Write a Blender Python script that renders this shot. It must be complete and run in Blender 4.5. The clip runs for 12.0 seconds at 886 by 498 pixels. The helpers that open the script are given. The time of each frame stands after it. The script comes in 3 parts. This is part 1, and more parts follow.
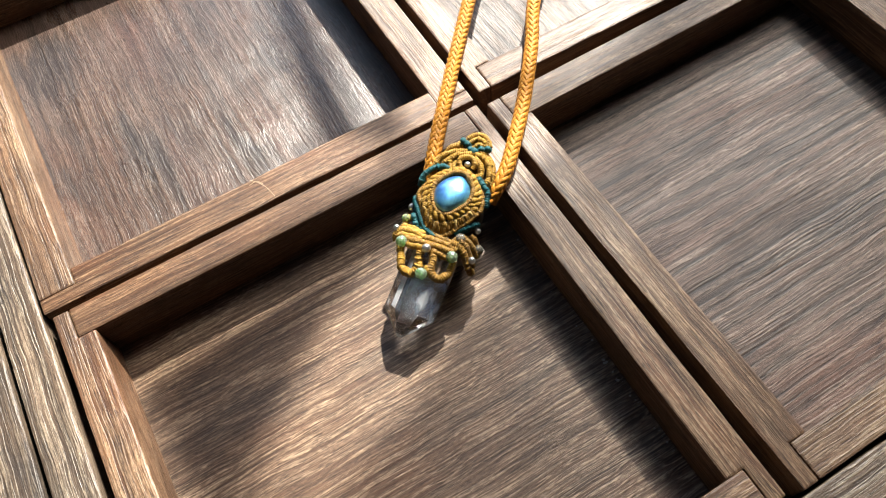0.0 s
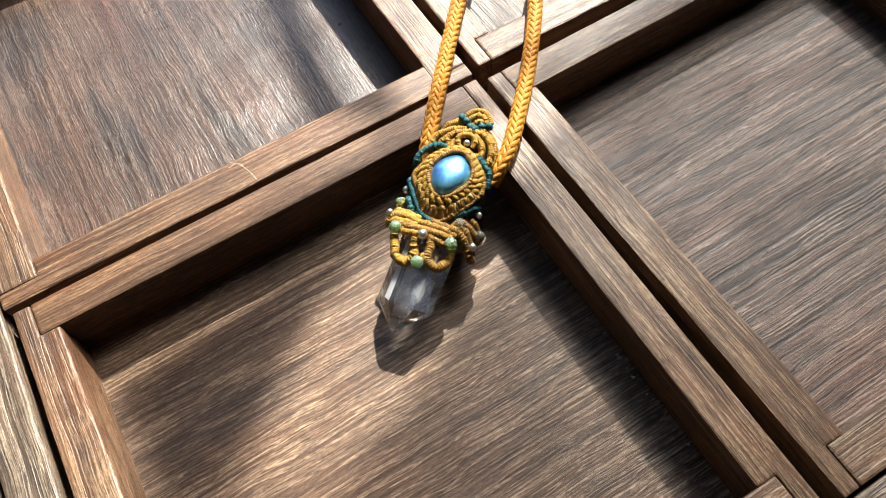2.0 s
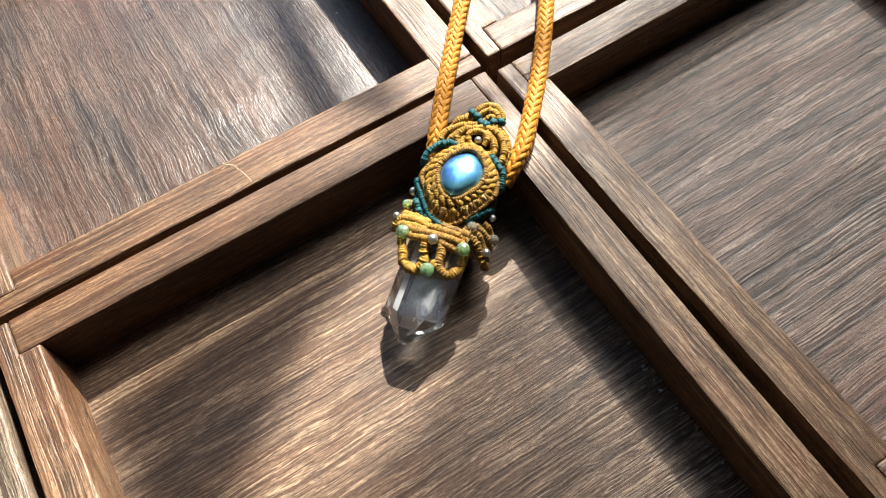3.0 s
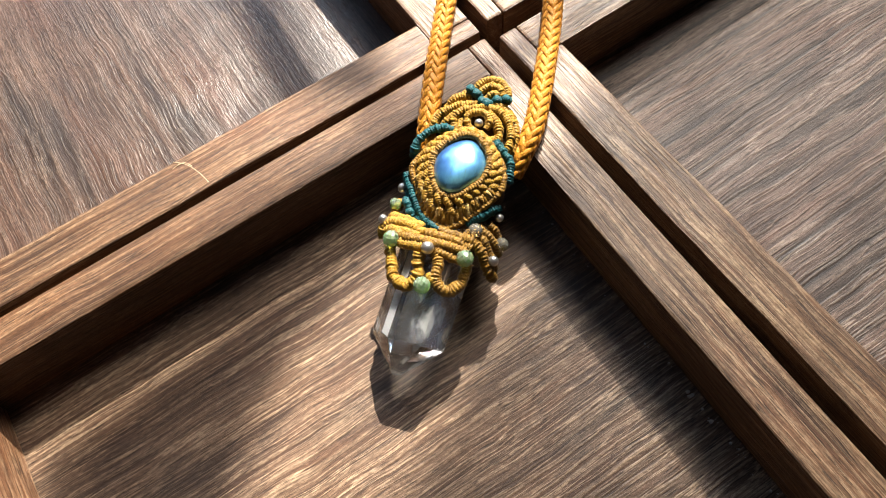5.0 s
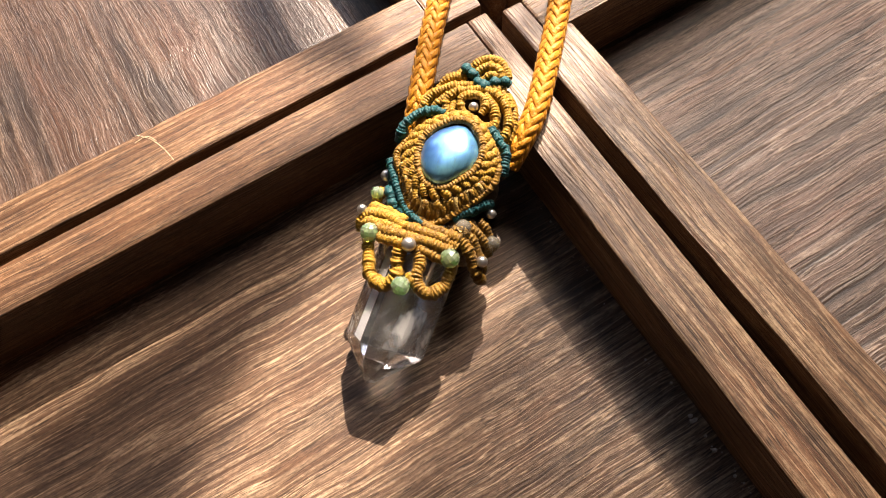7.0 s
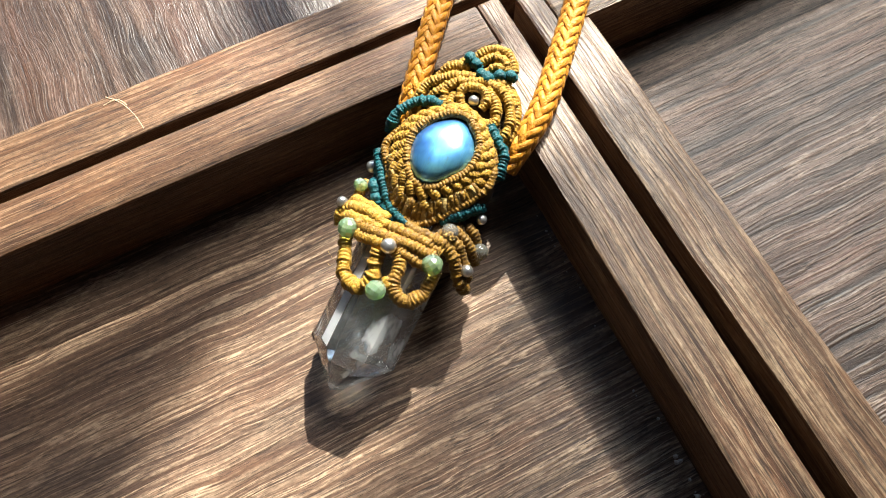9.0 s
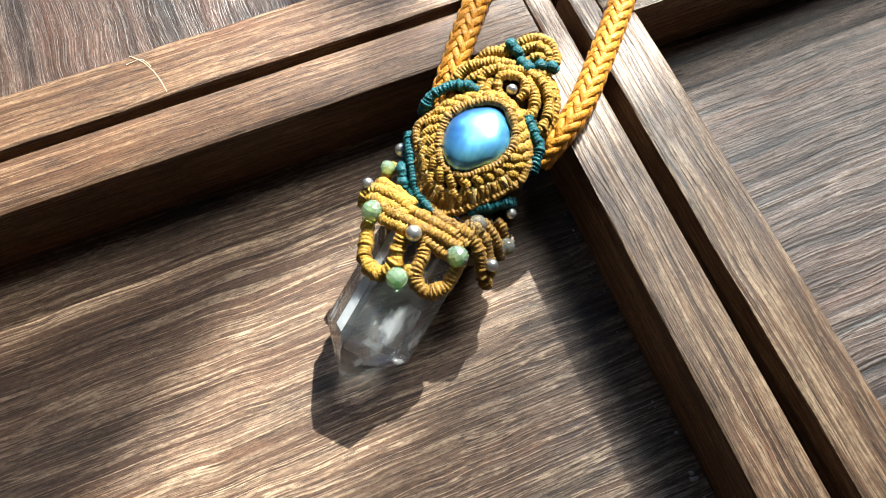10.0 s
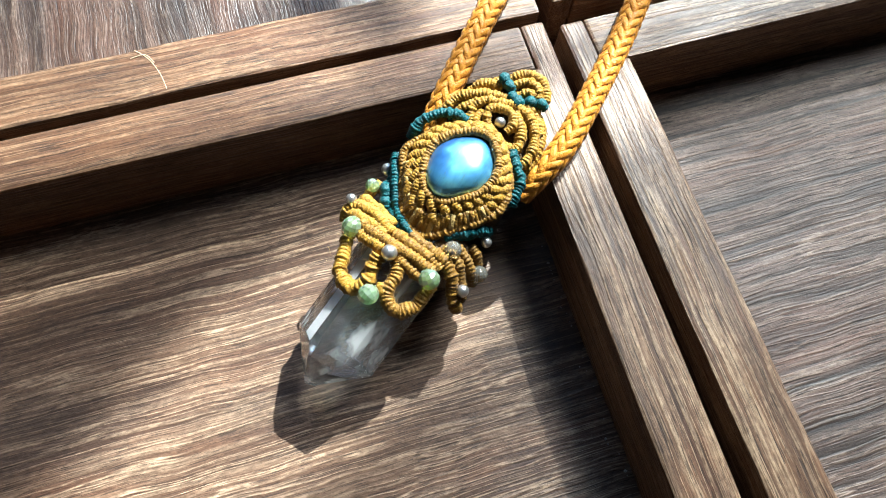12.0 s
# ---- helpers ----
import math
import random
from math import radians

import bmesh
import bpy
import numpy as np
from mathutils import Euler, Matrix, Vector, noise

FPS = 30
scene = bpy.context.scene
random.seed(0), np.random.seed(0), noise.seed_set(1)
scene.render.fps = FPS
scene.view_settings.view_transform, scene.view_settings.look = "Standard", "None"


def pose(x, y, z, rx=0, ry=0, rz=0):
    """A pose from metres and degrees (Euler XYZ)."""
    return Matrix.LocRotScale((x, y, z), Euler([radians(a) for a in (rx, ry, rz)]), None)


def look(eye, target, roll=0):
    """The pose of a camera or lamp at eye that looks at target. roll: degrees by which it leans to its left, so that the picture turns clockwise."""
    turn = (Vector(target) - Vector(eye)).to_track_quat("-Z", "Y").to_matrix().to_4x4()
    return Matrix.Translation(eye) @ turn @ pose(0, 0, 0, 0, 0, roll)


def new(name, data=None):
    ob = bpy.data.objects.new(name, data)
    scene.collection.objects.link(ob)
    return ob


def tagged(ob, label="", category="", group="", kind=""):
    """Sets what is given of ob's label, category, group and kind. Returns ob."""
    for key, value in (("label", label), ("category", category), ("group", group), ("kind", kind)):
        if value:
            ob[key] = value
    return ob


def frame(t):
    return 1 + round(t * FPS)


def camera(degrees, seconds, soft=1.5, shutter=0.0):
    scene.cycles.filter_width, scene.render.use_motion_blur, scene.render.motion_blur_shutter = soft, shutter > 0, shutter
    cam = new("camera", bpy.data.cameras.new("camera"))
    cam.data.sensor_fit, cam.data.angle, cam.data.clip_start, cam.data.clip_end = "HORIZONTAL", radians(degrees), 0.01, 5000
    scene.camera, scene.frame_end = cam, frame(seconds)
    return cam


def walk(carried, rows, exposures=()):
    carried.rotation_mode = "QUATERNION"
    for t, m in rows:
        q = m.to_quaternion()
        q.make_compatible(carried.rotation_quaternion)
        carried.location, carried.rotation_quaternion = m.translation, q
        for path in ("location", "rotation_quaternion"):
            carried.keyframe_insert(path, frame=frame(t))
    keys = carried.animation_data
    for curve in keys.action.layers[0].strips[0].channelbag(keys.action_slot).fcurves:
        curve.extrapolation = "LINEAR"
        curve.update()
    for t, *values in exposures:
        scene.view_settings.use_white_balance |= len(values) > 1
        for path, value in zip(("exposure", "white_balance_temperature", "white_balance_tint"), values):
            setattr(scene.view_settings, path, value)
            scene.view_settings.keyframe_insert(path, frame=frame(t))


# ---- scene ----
cam = camera(62.0, 12.0, soft=1.1)
PATH = [
    (0, (-0.08244, -0.14184, 0.19932), (-0.04315, -0.05435, 0.02381), -6.99),
    (0.5, (-0.08254, -0.14294, 0.19644), (-0.04482, -0.05481, 0.02091), -7.81),
    (1, (-0.08289, -0.14052, 0.1909), (-0.04568, -0.05339, 0.01476), -7.84),
    (1.5, (-0.08313, -0.13759, 0.18834), (-0.04544, -0.05185, 0.01163), -7.47),
    (2, (-0.08001, -0.13452, 0.18118), (-0.04063, -0.04889, 0.00478), -6.96),
    (2.5, (-0.08144, -0.12835, 0.1759), (-0.04032, -0.04466, -0.00103), -5.91),
    (4.5, (-0.06922, -0.10915, 0.14848), (-0.03322, -0.02827, -0.03086), -9.98),
    (5, (-0.06737, -0.10405, 0.14305), (-0.03225, -0.02562, -0.03755), -10.21),
    (5.5, (-0.0643, -0.10265, 0.14066), (-0.02958, -0.02378, -0.03983), -10.50),
    (6, (-0.06199, -0.10117, 0.13939), (-0.0284, -0.02275, -0.0415), -10.61),
    (6.5, (-0.06051, -0.09984, 0.13468), (-0.02899, -0.02347, -0.04746), -10.13),
    (8.5, (-0.05403, -0.08938, 0.12242), (-0.02397, -0.01852, -0.06218), -5.71),
    (9, (-0.05282, -0.08982, 0.12121), (-0.02424, -0.02088, -0.06435), -3.96),
    (9.5, (-0.05497, -0.08767, 0.11911), (-0.02623, -0.01996, -0.06687), -1.44),
    (10, (-0.05633, -0.08635, 0.11678), (-0.02838, -0.0196, -0.06967), 0.67),
    (10.5, (-0.05335, -0.08573, 0.11912), (-0.02434, -0.01883, -0.06711), 3.28),
    (11, (-0.05327, -0.08648, 0.12128), (-0.02495, -0.01889, -0.06482), 4.47),
    (11.5, (-0.05367, -0.08723, 0.12194), (-0.02568, -0.01935, -0.06409), 5.67),
    (12, (-0.05214, -0.08608, 0.12134), (-0.02322, -0.01842, -0.06464), 6.96),
]
walk(cam, [(t, look(eye, target, roll)) for t, eye, target, roll in PATH], [(0.0, 1.78, 5870, 7), (2.5, 1.81, 5870, 7), (4.5, 1.88, 5870, 7), (5.5, 1.90, 6620, 15), (6.5, 1.90, 6870, 18), (8.5, 2.02, 7420, 23), (9.0, 2.04, 5820, 5), (9.5, 2.07, 5720, 5), (10.0, 2.10, 5470, 2), (12.0, 2.15, 5220, 1)])

# ---- light ----
SUN = Vector((0.79, 0.79, 1.0)).normalized()
world = bpy.data.worlds.new("sky")
scene.world = world
world.use_nodes = True
wn = world.node_tree
sky = wn.nodes.new("ShaderNodeTexSky")
sky.sky_type, sky.sun_disc = "NISHITA", False
sky.sun_elevation, sky.sun_rotation = math.asin(SUN.z), math.atan2(SUN.x, SUN.y)
wn.links.new(sky.outputs[0], wn.nodes["Background"].inputs[0])
wn.nodes["Background"].inputs[1].default_value = 0.06

sun = new("sun", bpy.data.lights.new("sun", "SUN"))
sun.data.energy, sun.data.angle, sun.data.color = 5.0, radians(0.53), (1.0, 0.9, 0.75)
sun.matrix_world = look(SUN * 3, (0, 0, 0))

QA = Vector((math.sqrt(0.5), math.sqrt(0.5), 0))   # towards the window wall
PA = Vector((math.sqrt(0.5), -math.sqrt(0.5), 0))  # along the window wall


def room(p, q, z):
    return PA * p + QA * q + Vector((0, 0, z))


daylight = new("window_daylight", bpy.data.lights.new("window_daylight", "AREA"))
daylight.data.shape, daylight.data.size, daylight.data.size_y = "RECTANGLE", 2.0, 1.2
daylight.data.energy, daylight.data.color = 3.9, (0.68, 0.84, 1.0)
daylight.matrix_world = look(room(-0.55, 1.16, 0.95), room(-0.55, 0, 0.95))

skylight = new("skylight_daylight", bpy.data.lights.new("skylight_daylight", "AREA"))
skylight.data.shape, skylight.data.size, skylight.data.size_y = "RECTANGLE", 0.7, 0.7
skylight.data.energy, skylight.data.color = 0.05, (0.66, 0.83, 1.0)
skylight.matrix_world = look(room(-0.47, 0.40, 2.64), room(-0.47, 0.4001, 0))

# fill lamp added at the window, softens the sun's shadows on the right
glow = new("soft_sun_fill", bpy.data.lights.new("soft_sun_fill", "AREA"))
glow.data.shape, glow.data.size, glow.data.size_y = "RECTANGLE", 0.5, 0.65
glow.data.energy, glow.data.color = 8.2, (1.0, 0.9, 0.78)
glow.matrix_world = look(room(0.24, 0.93, 1.0), room(0.02, -0.08, 0))

# ---- materials ----


class Mat:
    """A node material with one Principled shader."""

    def __init__(self, name, **values):
        self.m = bpy.data.materials.new(name)
        self.m.use_nodes = True
        self.t = self.m.node_tree
        self.b = self.t.nodes["Principled BSDF"]
        for key, value in values.items():
            self.b.inputs[key.replace("_", " ")].default_value = value

    def add(self, kind, **values):
        n = self.t.nodes.new("ShaderNode" + kind)
        for key, value in values.items():
            key = key.replace("_", " ")
            if key in n.inputs:
                n.inputs[key].default_value = value
        return n

    def link(self, a, b):
        self.t.links.new(a, b)

    def math(self, op, a, b):
        n = self.t.nodes.new("ShaderNodeMath")
        n.operation = op
        for i, v in enumerate((a, b)):
            if isinstance(v, (int, float)):
                n.inputs[i].default_value = v
            else:
                self.link(v, n.inputs[i])
        return n.outputs[0]

    def ramp(self, fac, stops):
        n = self.t.nodes.new("ShaderNodeValToRGB")
        e = n.color_ramp.elements
        while len(e) < len(stops):
            e.new(0.5)
        for el, (at, c) in zip(e, stops):
            el.position = at
            el.color = (*c, 1) if len(c) == 3 else c
        self.link(fac, n.inputs[0])
        return n.outputs[0]

    def mix(self, fac, a, b, how="MIX"):
        n = self.t.nodes.new("ShaderNodeMix")
        n.data_type, n.blend_type = "RGBA", how
        for i, v in ((0, fac), (6, a), (7, b)):
            if isinstance(v, (int, float)):
                n.inputs[i].default_value = v
            elif isinstance(v, tuple):
                n.inputs[i].default_value = (*v, 1)
            else:
                self.link(v, n.inputs[i])
        return n.outputs[2]

    def coords(self, scale=(1, 1, 1), seed=True, warp=0.0, warp_scale=20.0):
        """Object coordinates, shifted by the object's own random number and bent by a slow noise."""
        out = self.add("TexCoord").outputs["Object"]
        if seed:
            r = self.add("ObjectInfo").outputs["Random"]
            off = self.add("CombineXYZ")
            self.link(self.math("MULTIPLY", r, 7.3), off.inputs[0])
            self.link(self.math("MULTIPLY", r, 3.1), off.inputs[1])
            self.link(self.math("MULTIPLY", r, 5.7), off.inputs[2])
            v = self.add("VectorMath")
            self.link(out, v.inputs[0])
            self.link(off.outputs[0], v.inputs[1])
            out = v.outputs[0]
        if warp:
            n = self.add("TexNoise", Scale=warp_scale, Detail=1.0)
            self.link(out, n.inputs["Vector"])
            s = self.add("VectorMath")
            s.operation = "SUBTRACT"
            self.link(n.outputs["Color"], s.inputs[0])
            s.inputs[1].default_value = (0.5, 0.5, 0.5)
            k = self.add("VectorMath")
            k.operation = "MULTIPLY"
            self.link(s.outputs[0], k.inputs[0])
            k.inputs[1].default_value = (0, warp, warp)
            v = self.add("VectorMath")
            self.link(out, v.inputs[0])
            self.link(k.outputs[0], v.inputs[1])
            out = v.outputs[0]
        m = self.add("Mapping")
        m.inputs["Scale"].default_value = scale
        self.link(out, m.inputs["Vector"])
        return m.outputs[0]

    def noise(self, vec, detail=2.0, rough=0.5, scale=1.0):
        n = self.add("TexNoise", Scale=scale, Detail=detail, Roughness=rough)
        self.link(vec, n.inputs["Vector"])
        return n.outputs["Fac"]

    def bump(self, height, strength, distance):
        n = self.add("Bump", Strength=strength, Distance=distance)
        self.link(height, n.inputs["Height"])
        self.link(n.outputs[0], self.b.inputs["Normal"])


def wood(name, dark, mid, light, streak, rough=0.42, warp=0.004, warp_scale=14.0, fine=1.0, pale_most=1.0, soft_lines=0.55, rings=0.5, relief=0.5, varied=False, stained=0.7):
    """Open-pored brown wood, grain along the local x: slow bands, worn patches, fine dark pores and short pale limed streaks."""
    m = Mat(name)
    bands = m.noise(m.coords((7, 260, 260), warp=warp * 2, warp_scale=warp_scale), 4.0, 0.65)
    lines = m.noise(m.coords((14 * fine, 1250 * fine, 1250 * fine), warp=warp, warp_scale=60.0), 2.0, 0.6)
    pores = m.noise(m.coords((130 * fine, 3800 * fine, 3800 * fine), warp=warp, warp_scale=60.0), 2.0, 0.6)
    flecks = m.noise(m.coords((420, 1500, 1500)), 2.0, 0.6)
    blotch = m.noise(m.coords((22, 55, 55)), 4.0, 0.62)
    ruddy = m.noise(m.coords((12, 34, 34)), 3.0, 0.6)
    base = m.ramp(bands, ((0.3, dark), (0.5, mid), (0.7, light)))
    base = m.mix(m.ramp(blotch, ((0.42, (0, 0, 0)), (0.66, (0.75, 0.75, 0.75)))), base, tuple(c * 0.5 for c in mid))
    base = m.mix(m.ramp(ruddy, ((0.5, (0, 0, 0)), (0.7, (0.5, 0.5, 0.5)))), base, (mid[0] * 1.25, mid[1] * 0.92, mid[2] * 0.8))
    stain = m.noise(m.coords((16, 42, 42)), 3.0, 0.65)
    base = m.mix(m.ramp(stain, ((0.52, (0, 0, 0)), (0.66, (stained,) * 3))), base, (0.02, 0.018, 0.0185))
    pale = m.ramp(lines, ((0.505, (0, 0, 0)), (0.55, (0.75, 0.75, 0.75)), (0.6, (1, 1, 1))))
    veins = m.noise(m.coords((9 * fine, 620 * fine, 620 * fine), warp=warp, warp_scale=60.0), 1.5, 0.5)
    thin = m.ramp(m.math("ABSOLUTE", m.math("SUBTRACT", veins, 0.5), 0.0), ((0.0, (1, 1, 1)), (0.022, (0.7, 0.7, 0.7)), (0.05, (0, 0, 0))))
    pale = m.math("MAXIMUM", m.math("MULTIPLY", pale, soft_lines), thin)
    amount = m.math("MULTIPLY", pale, m.ramp(blotch, ((0.34, (pale_most,) * 3), (0.64, (pale_most * 0.25,) * 3))))
    amount = m.math("MULTIPLY", amount, m.ramp(flecks, ((0.36, (0.35, 0.35, 0.35)), (0.56, (1, 1, 1)))))
    place = m.add("SeparateXYZ")
    m.link(m.coords((1, 1, 1), warp=warp * 1.5, warp_scale=9.0), place.inputs[0])
    sway = m.math("MULTIPLY", m.noise(m.coords((2.5, 38, 38)), 2.0, 0.5), 7.0)
    growth = m.math("FRACT", m.math("ADD", m.math("MULTIPLY", place.outputs[1], 215.0), sway), 0.0)
    growth = m.ramp(growth, ((0.0, (0, 0, 0)), (0.14, (1, 1, 1)), (0.26, (0.7, 0.7, 0.7)), (0.6, (0, 0, 0))))
    growth = m.math("MULTIPLY", growth, m.ramp(stain, ((0.36, (rings * 0.35,) * 3), (0.56, (rings,) * 3))))
    base = m.mix(growth, base, tuple(c * 0.55 for c in dark))
    amount = m.math("MULTIPLY", amount, m.math("SUBTRACT", 1.0, m.math("MULTIPLY", growth, 0.85)))
    col = m.mix(amount, base, streak)
    sand = m.noise(m.coords((1000, 1900, 1900)), 2.0, 0.7)
    col = m.mix(1.0, col, m.ramp(sand, ((0.3, (0.7, 0.68, 0.66)), (0.5, (0.97, 0.97, 0.97)), (0.7, (1.2, 1.18, 1.15)))), "MULTIPLY")
    deep = m.ramp(pores, ((0.36, (1, 1, 1)), (0.45, (0, 0, 0))))
    col = m.mix(m.math("MULTIPLY", deep, 0.75), col, tuple(c * 0.3 for c in dark))
    tone = m.ramp(m.add("ObjectInfo").outputs["Random"], ((0.0, (0.86, 0.78, 0.72)), (0.5, (1.0, 0.95, 0.91)), (1.0, (1.08, 1.08, 1.06))))
    col = m.mix(1.0, col, tone, "MULTIPLY") if varied else col
    m.b.inputs["Specular IOR Level"].default_value = 0.36
    m.link(col, m.b.inputs["Base Color"])
    r = m.math("ADD", m.math("MULTIPLY", blotch, 0.3), rough - 0.16)
    r = m.math("ADD", r, m.math("MULTIPLY", deep, 0.15))
    m.link(r, m.b.inputs["Roughness"])
    h = m.math("ADD", m.math("MULTIPLY", pores, 0.4), m.math("MULTIPLY", lines, 0.7))
    h = m.math("ADD", h, m.math("MULTIPLY", thin, 0.3))
    h = m.math("ADD", h, m.math("MULTIPLY", sand, 0.35))
    h = m.math("SUBTRACT", h, m.math("MULTIPLY", growth, 0.35))
    m.bump(h, relief, 0.0005)
    return m.m


W_RAIL = wood("brown_rail_wood", (0.044, 0.022, 0.012), (0.130, 0.070, 0.037), (0.216, 0.131, 0.075), (0.40, 0.285, 0.178), 0.45, 0.0014, 10, pale_most=0.85, rings=0.5, varied=True, stained=0.35)
W_PANEL = wood("brown_panel_wood", (0.050, 0.028, 0.018), (0.114, 0.066, 0.041), (0.182, 0.114, 0.072), (0.50, 0.362, 0.24), 0.4, 0.0018, 10, 1.2, 0.9, soft_lines=0.4, rings=0.38, stained=0.45)
W_SHINY = wood("shiny_panel_wood", (0.028, 0.017, 0.012), (0.078, 0.047, 0.035), (0.122, 0.080, 0.060), (0.25, 0.190, 0.148), 0.3, 0.003, 18, 1.6, 0.5, rings=0.5, relief=0.32)
W_DARK = wood("dark_panel_wood", (0.022, 0.014, 0.010), (0.115, 0.070, 0.051), (0.190, 0.128, 0.092), (0.43, 0.32, 0.235), 0.5, 0.002, 10, 1.0, 0.6, soft_lines=0.4, rings=0.9, stained=0.45)
W_GREY = wood("worn_greyish_wood", (0.043, 0.028, 0.018), (0.112, 0.074, 0.049), (0.191, 0.132, 0.091), (0.376, 0.297, 0.211), 0.42, 0.0014, 10)
W_TABLE = wood("dark_table_wood", (0.013, 0.008, 0.005), (0.026, 0.016, 0.011), (0.040, 0.024, 0.016), (0.053, 0.033, 0.020), 0.5)


def thread(name, a, b, rough=0.48, scale=2600.0):
    """Waxed thread: two shades, fine fibres."""
    m = Mat(name, Roughness=rough)
    n = m.noise(m.coords((900, 900, 900)), 3.0, 0.7)
    f = m.noise(m.coords((scale, scale, scale)), 2.0, 0.6)
    col = m.mix(m.ramp(n, ((0.35, (0, 0, 0)), (0.65, (1, 1, 1)))), a, b)
    col = m.mix(m.math("MULTIPLY", f, 0.35), col, tuple(c * 0.5 for c in a))
    m.link(col, m.b.inputs["Base Color"])
    m.b.inputs["Sheen Weight"].default_value = 0.05
    m.b.inputs["Specular IOR Level"].default_value = 0.26
    m.bump(f, 0.9, 0.0003)
    return m.m


MUSTARD = thread("mustard_waxed_thread", (0.20, 0.100, 0.006), (0.40, 0.228, 0.018))
# two darker mustard tones; on the collar's right they stand in for shade
DIM_GOLD = thread("dim_golden_waxed_thread", (0.13, 0.062, 0.005), (0.30, 0.158, 0.014))
SHADED_GOLD = thread("shaded_gold_waxed_thread", (0.10, 0.048, 0.006), (0.24, 0.13, 0.015))
PALE_GOLD = thread("pale_gold_thread", (0.36, 0.24, 0.07), (0.52, 0.37, 0.13))
TEAL = thread("teal_waxed_thread", (0.002, 0.042, 0.050), (0.004, 0.090, 0.100))
ORANGE = thread("orange_gold_braid", (0.40, 0.150, 0.005), (0.54, 0.235, 0.012), 0.45, 1800.0)
BACKING = thread("brown_backing_thread", (0.045, 0.025, 0.007), (0.1, 0.053, 0.011))

m = Mat("clear_quartz", Base_Color=(0.98, 0.985, 0.99, 1), Roughness=0.0, IOR=1.54, Transmission_Weight=1.0)
# milky clouds, also standing in for light that gleams inside the point
cloud_glow = m.noise(m.coords((110, 190, 190), seed=False), 3.0, 0.6)
m.link(m.ramp(cloud_glow, ((0.44, (0.975, 0.975, 0.975)), (0.55, (0.93, 0.93, 0.93)), (0.64, (0.76, 0.76, 0.76)))), m.b.inputs["Transmission Weight"])
m.b.inputs["Subsurface Weight"].default_value, m.b.inputs["Subsurface Scale"].default_value = 1.0, 0.007
m.b.inputs["Subsurface Radius"].default_value = (1.0, 1.0, 1.0)
QUARTZ = m.m
# rough milky quartz, stands in for the bright reflection on the narrow face
STRIP_SHEEN = Mat("strip_sheen_quartz", Base_Color=(0.95, 0.96, 0.97, 1), Roughness=0.35, IOR=1.54, Transmission_Weight=0.72,
            Subsurface_Weight=1.0, Subsurface_Scale=0.004, Subsurface_Radius=(1, 1, 1)).m
FLAKE = Mat("white_mineral_speck", Base_Color=(0.85, 0.85, 0.85, 1), Roughness=0.4).m

m = Mat("blue_moonstone", Roughness=0.34, IOR=1.53, Metallic=0.8)
flash = m.noise(m.coords((260, 130, 60), seed=False), 2.0, 0.5)
across = m.add("SeparateXYZ")
m.link(m.add("TexCoord").outputs["Object"], across.inputs[0])
# the stone's sheen put into its colour: paler cyan towards point and right
side = m.math("ADD", m.math("MULTIPLY", across.outputs[1], 40.0), m.math("MULTIPLY", across.outputs[0], 34.0))
side = m.math("ADD", side, m.math("MULTIPLY", flash, 1.0))
col = m.ramp(side, ((0.12, (0.07, 0.24, 0.66)), (0.38, (0.13, 0.42, 0.85)), (0.6, (0.22, 0.64, 0.88)), (0.85, (0.5, 0.82, 0.78))))
veil = m.noise(m.coords((300, 1100, 1100), seed=False, warp=0.002, warp_scale=200.0), 3.0, 0.6)
col = m.mix(1.0, col, m.ramp(veil, ((0.34, (0.78, 0.86, 0.92)), (0.5, (1, 1, 1)), (0.66, (1.12, 1.10, 1.06)))), "MULTIPLY")
cleft = m.noise(m.coords((160, 1300, 400), seed=False), 1.0, 0.5)
cleft = m.ramp(m.math("ABSOLUTE", m.math("SUBTRACT", cleft, 0.6), 0.0), ((0.0, (0.45, 0.45, 0.45)), (0.02, (0, 0, 0))))
col = m.mix(cleft, col, (0.16, 0.30, 0.34))
m.link(col, m.b.inputs["Base Color"])
m.b.inputs["Coat Weight"].default_value, m.b.inputs["Coat Roughness"].default_value = 1.0, 0.27
m.b.inputs["Coat IOR"].default_value = 1.9
MOON = m.m

GREEN_BEAD = Mat("pale_green_bead_glass", Base_Color=(0.60, 0.90, 0.50, 1), Roughness=0.02, IOR=1.5, Coat_Weight=1.0, Transmission_Weight=0.82,
                 Subsurface_Weight=1.0, Subsurface_Scale=0.003, Subsurface_Radius=(1, 1, 1)).m
CLEAR_BEAD = Mat("clear_bead_glass", Base_Color=(0.9, 0.9, 0.8, 1), Roughness=0.05, IOR=1.45, Transmission_Weight=0.92).m
m = Mat("brushed_silver", Base_Color=(0.62, 0.60, 0.58, 1), Metallic=0.9, Roughness=0.28)
m.bump(m.noise(m.coords((1500, 1500, 1500)), 2.0), 0.2, 0.0001)
SILVER = m.m
m = Mat("plaster", Roughness=0.9)
m.link(m.ramp(m.noise(m.coords((3, 3, 3), seed=False), 3.0), ((0.3, (0.045, 0.04, 0.034)), (0.7, (0.065, 0.057, 0.05)))), m.b.inputs["Base Color"])
PLASTER = m.m
DARKPAINT = Mat("dark_window_paint", Base_Color=(0.03, 0.025, 0.02, 1), Roughness=0.5).m



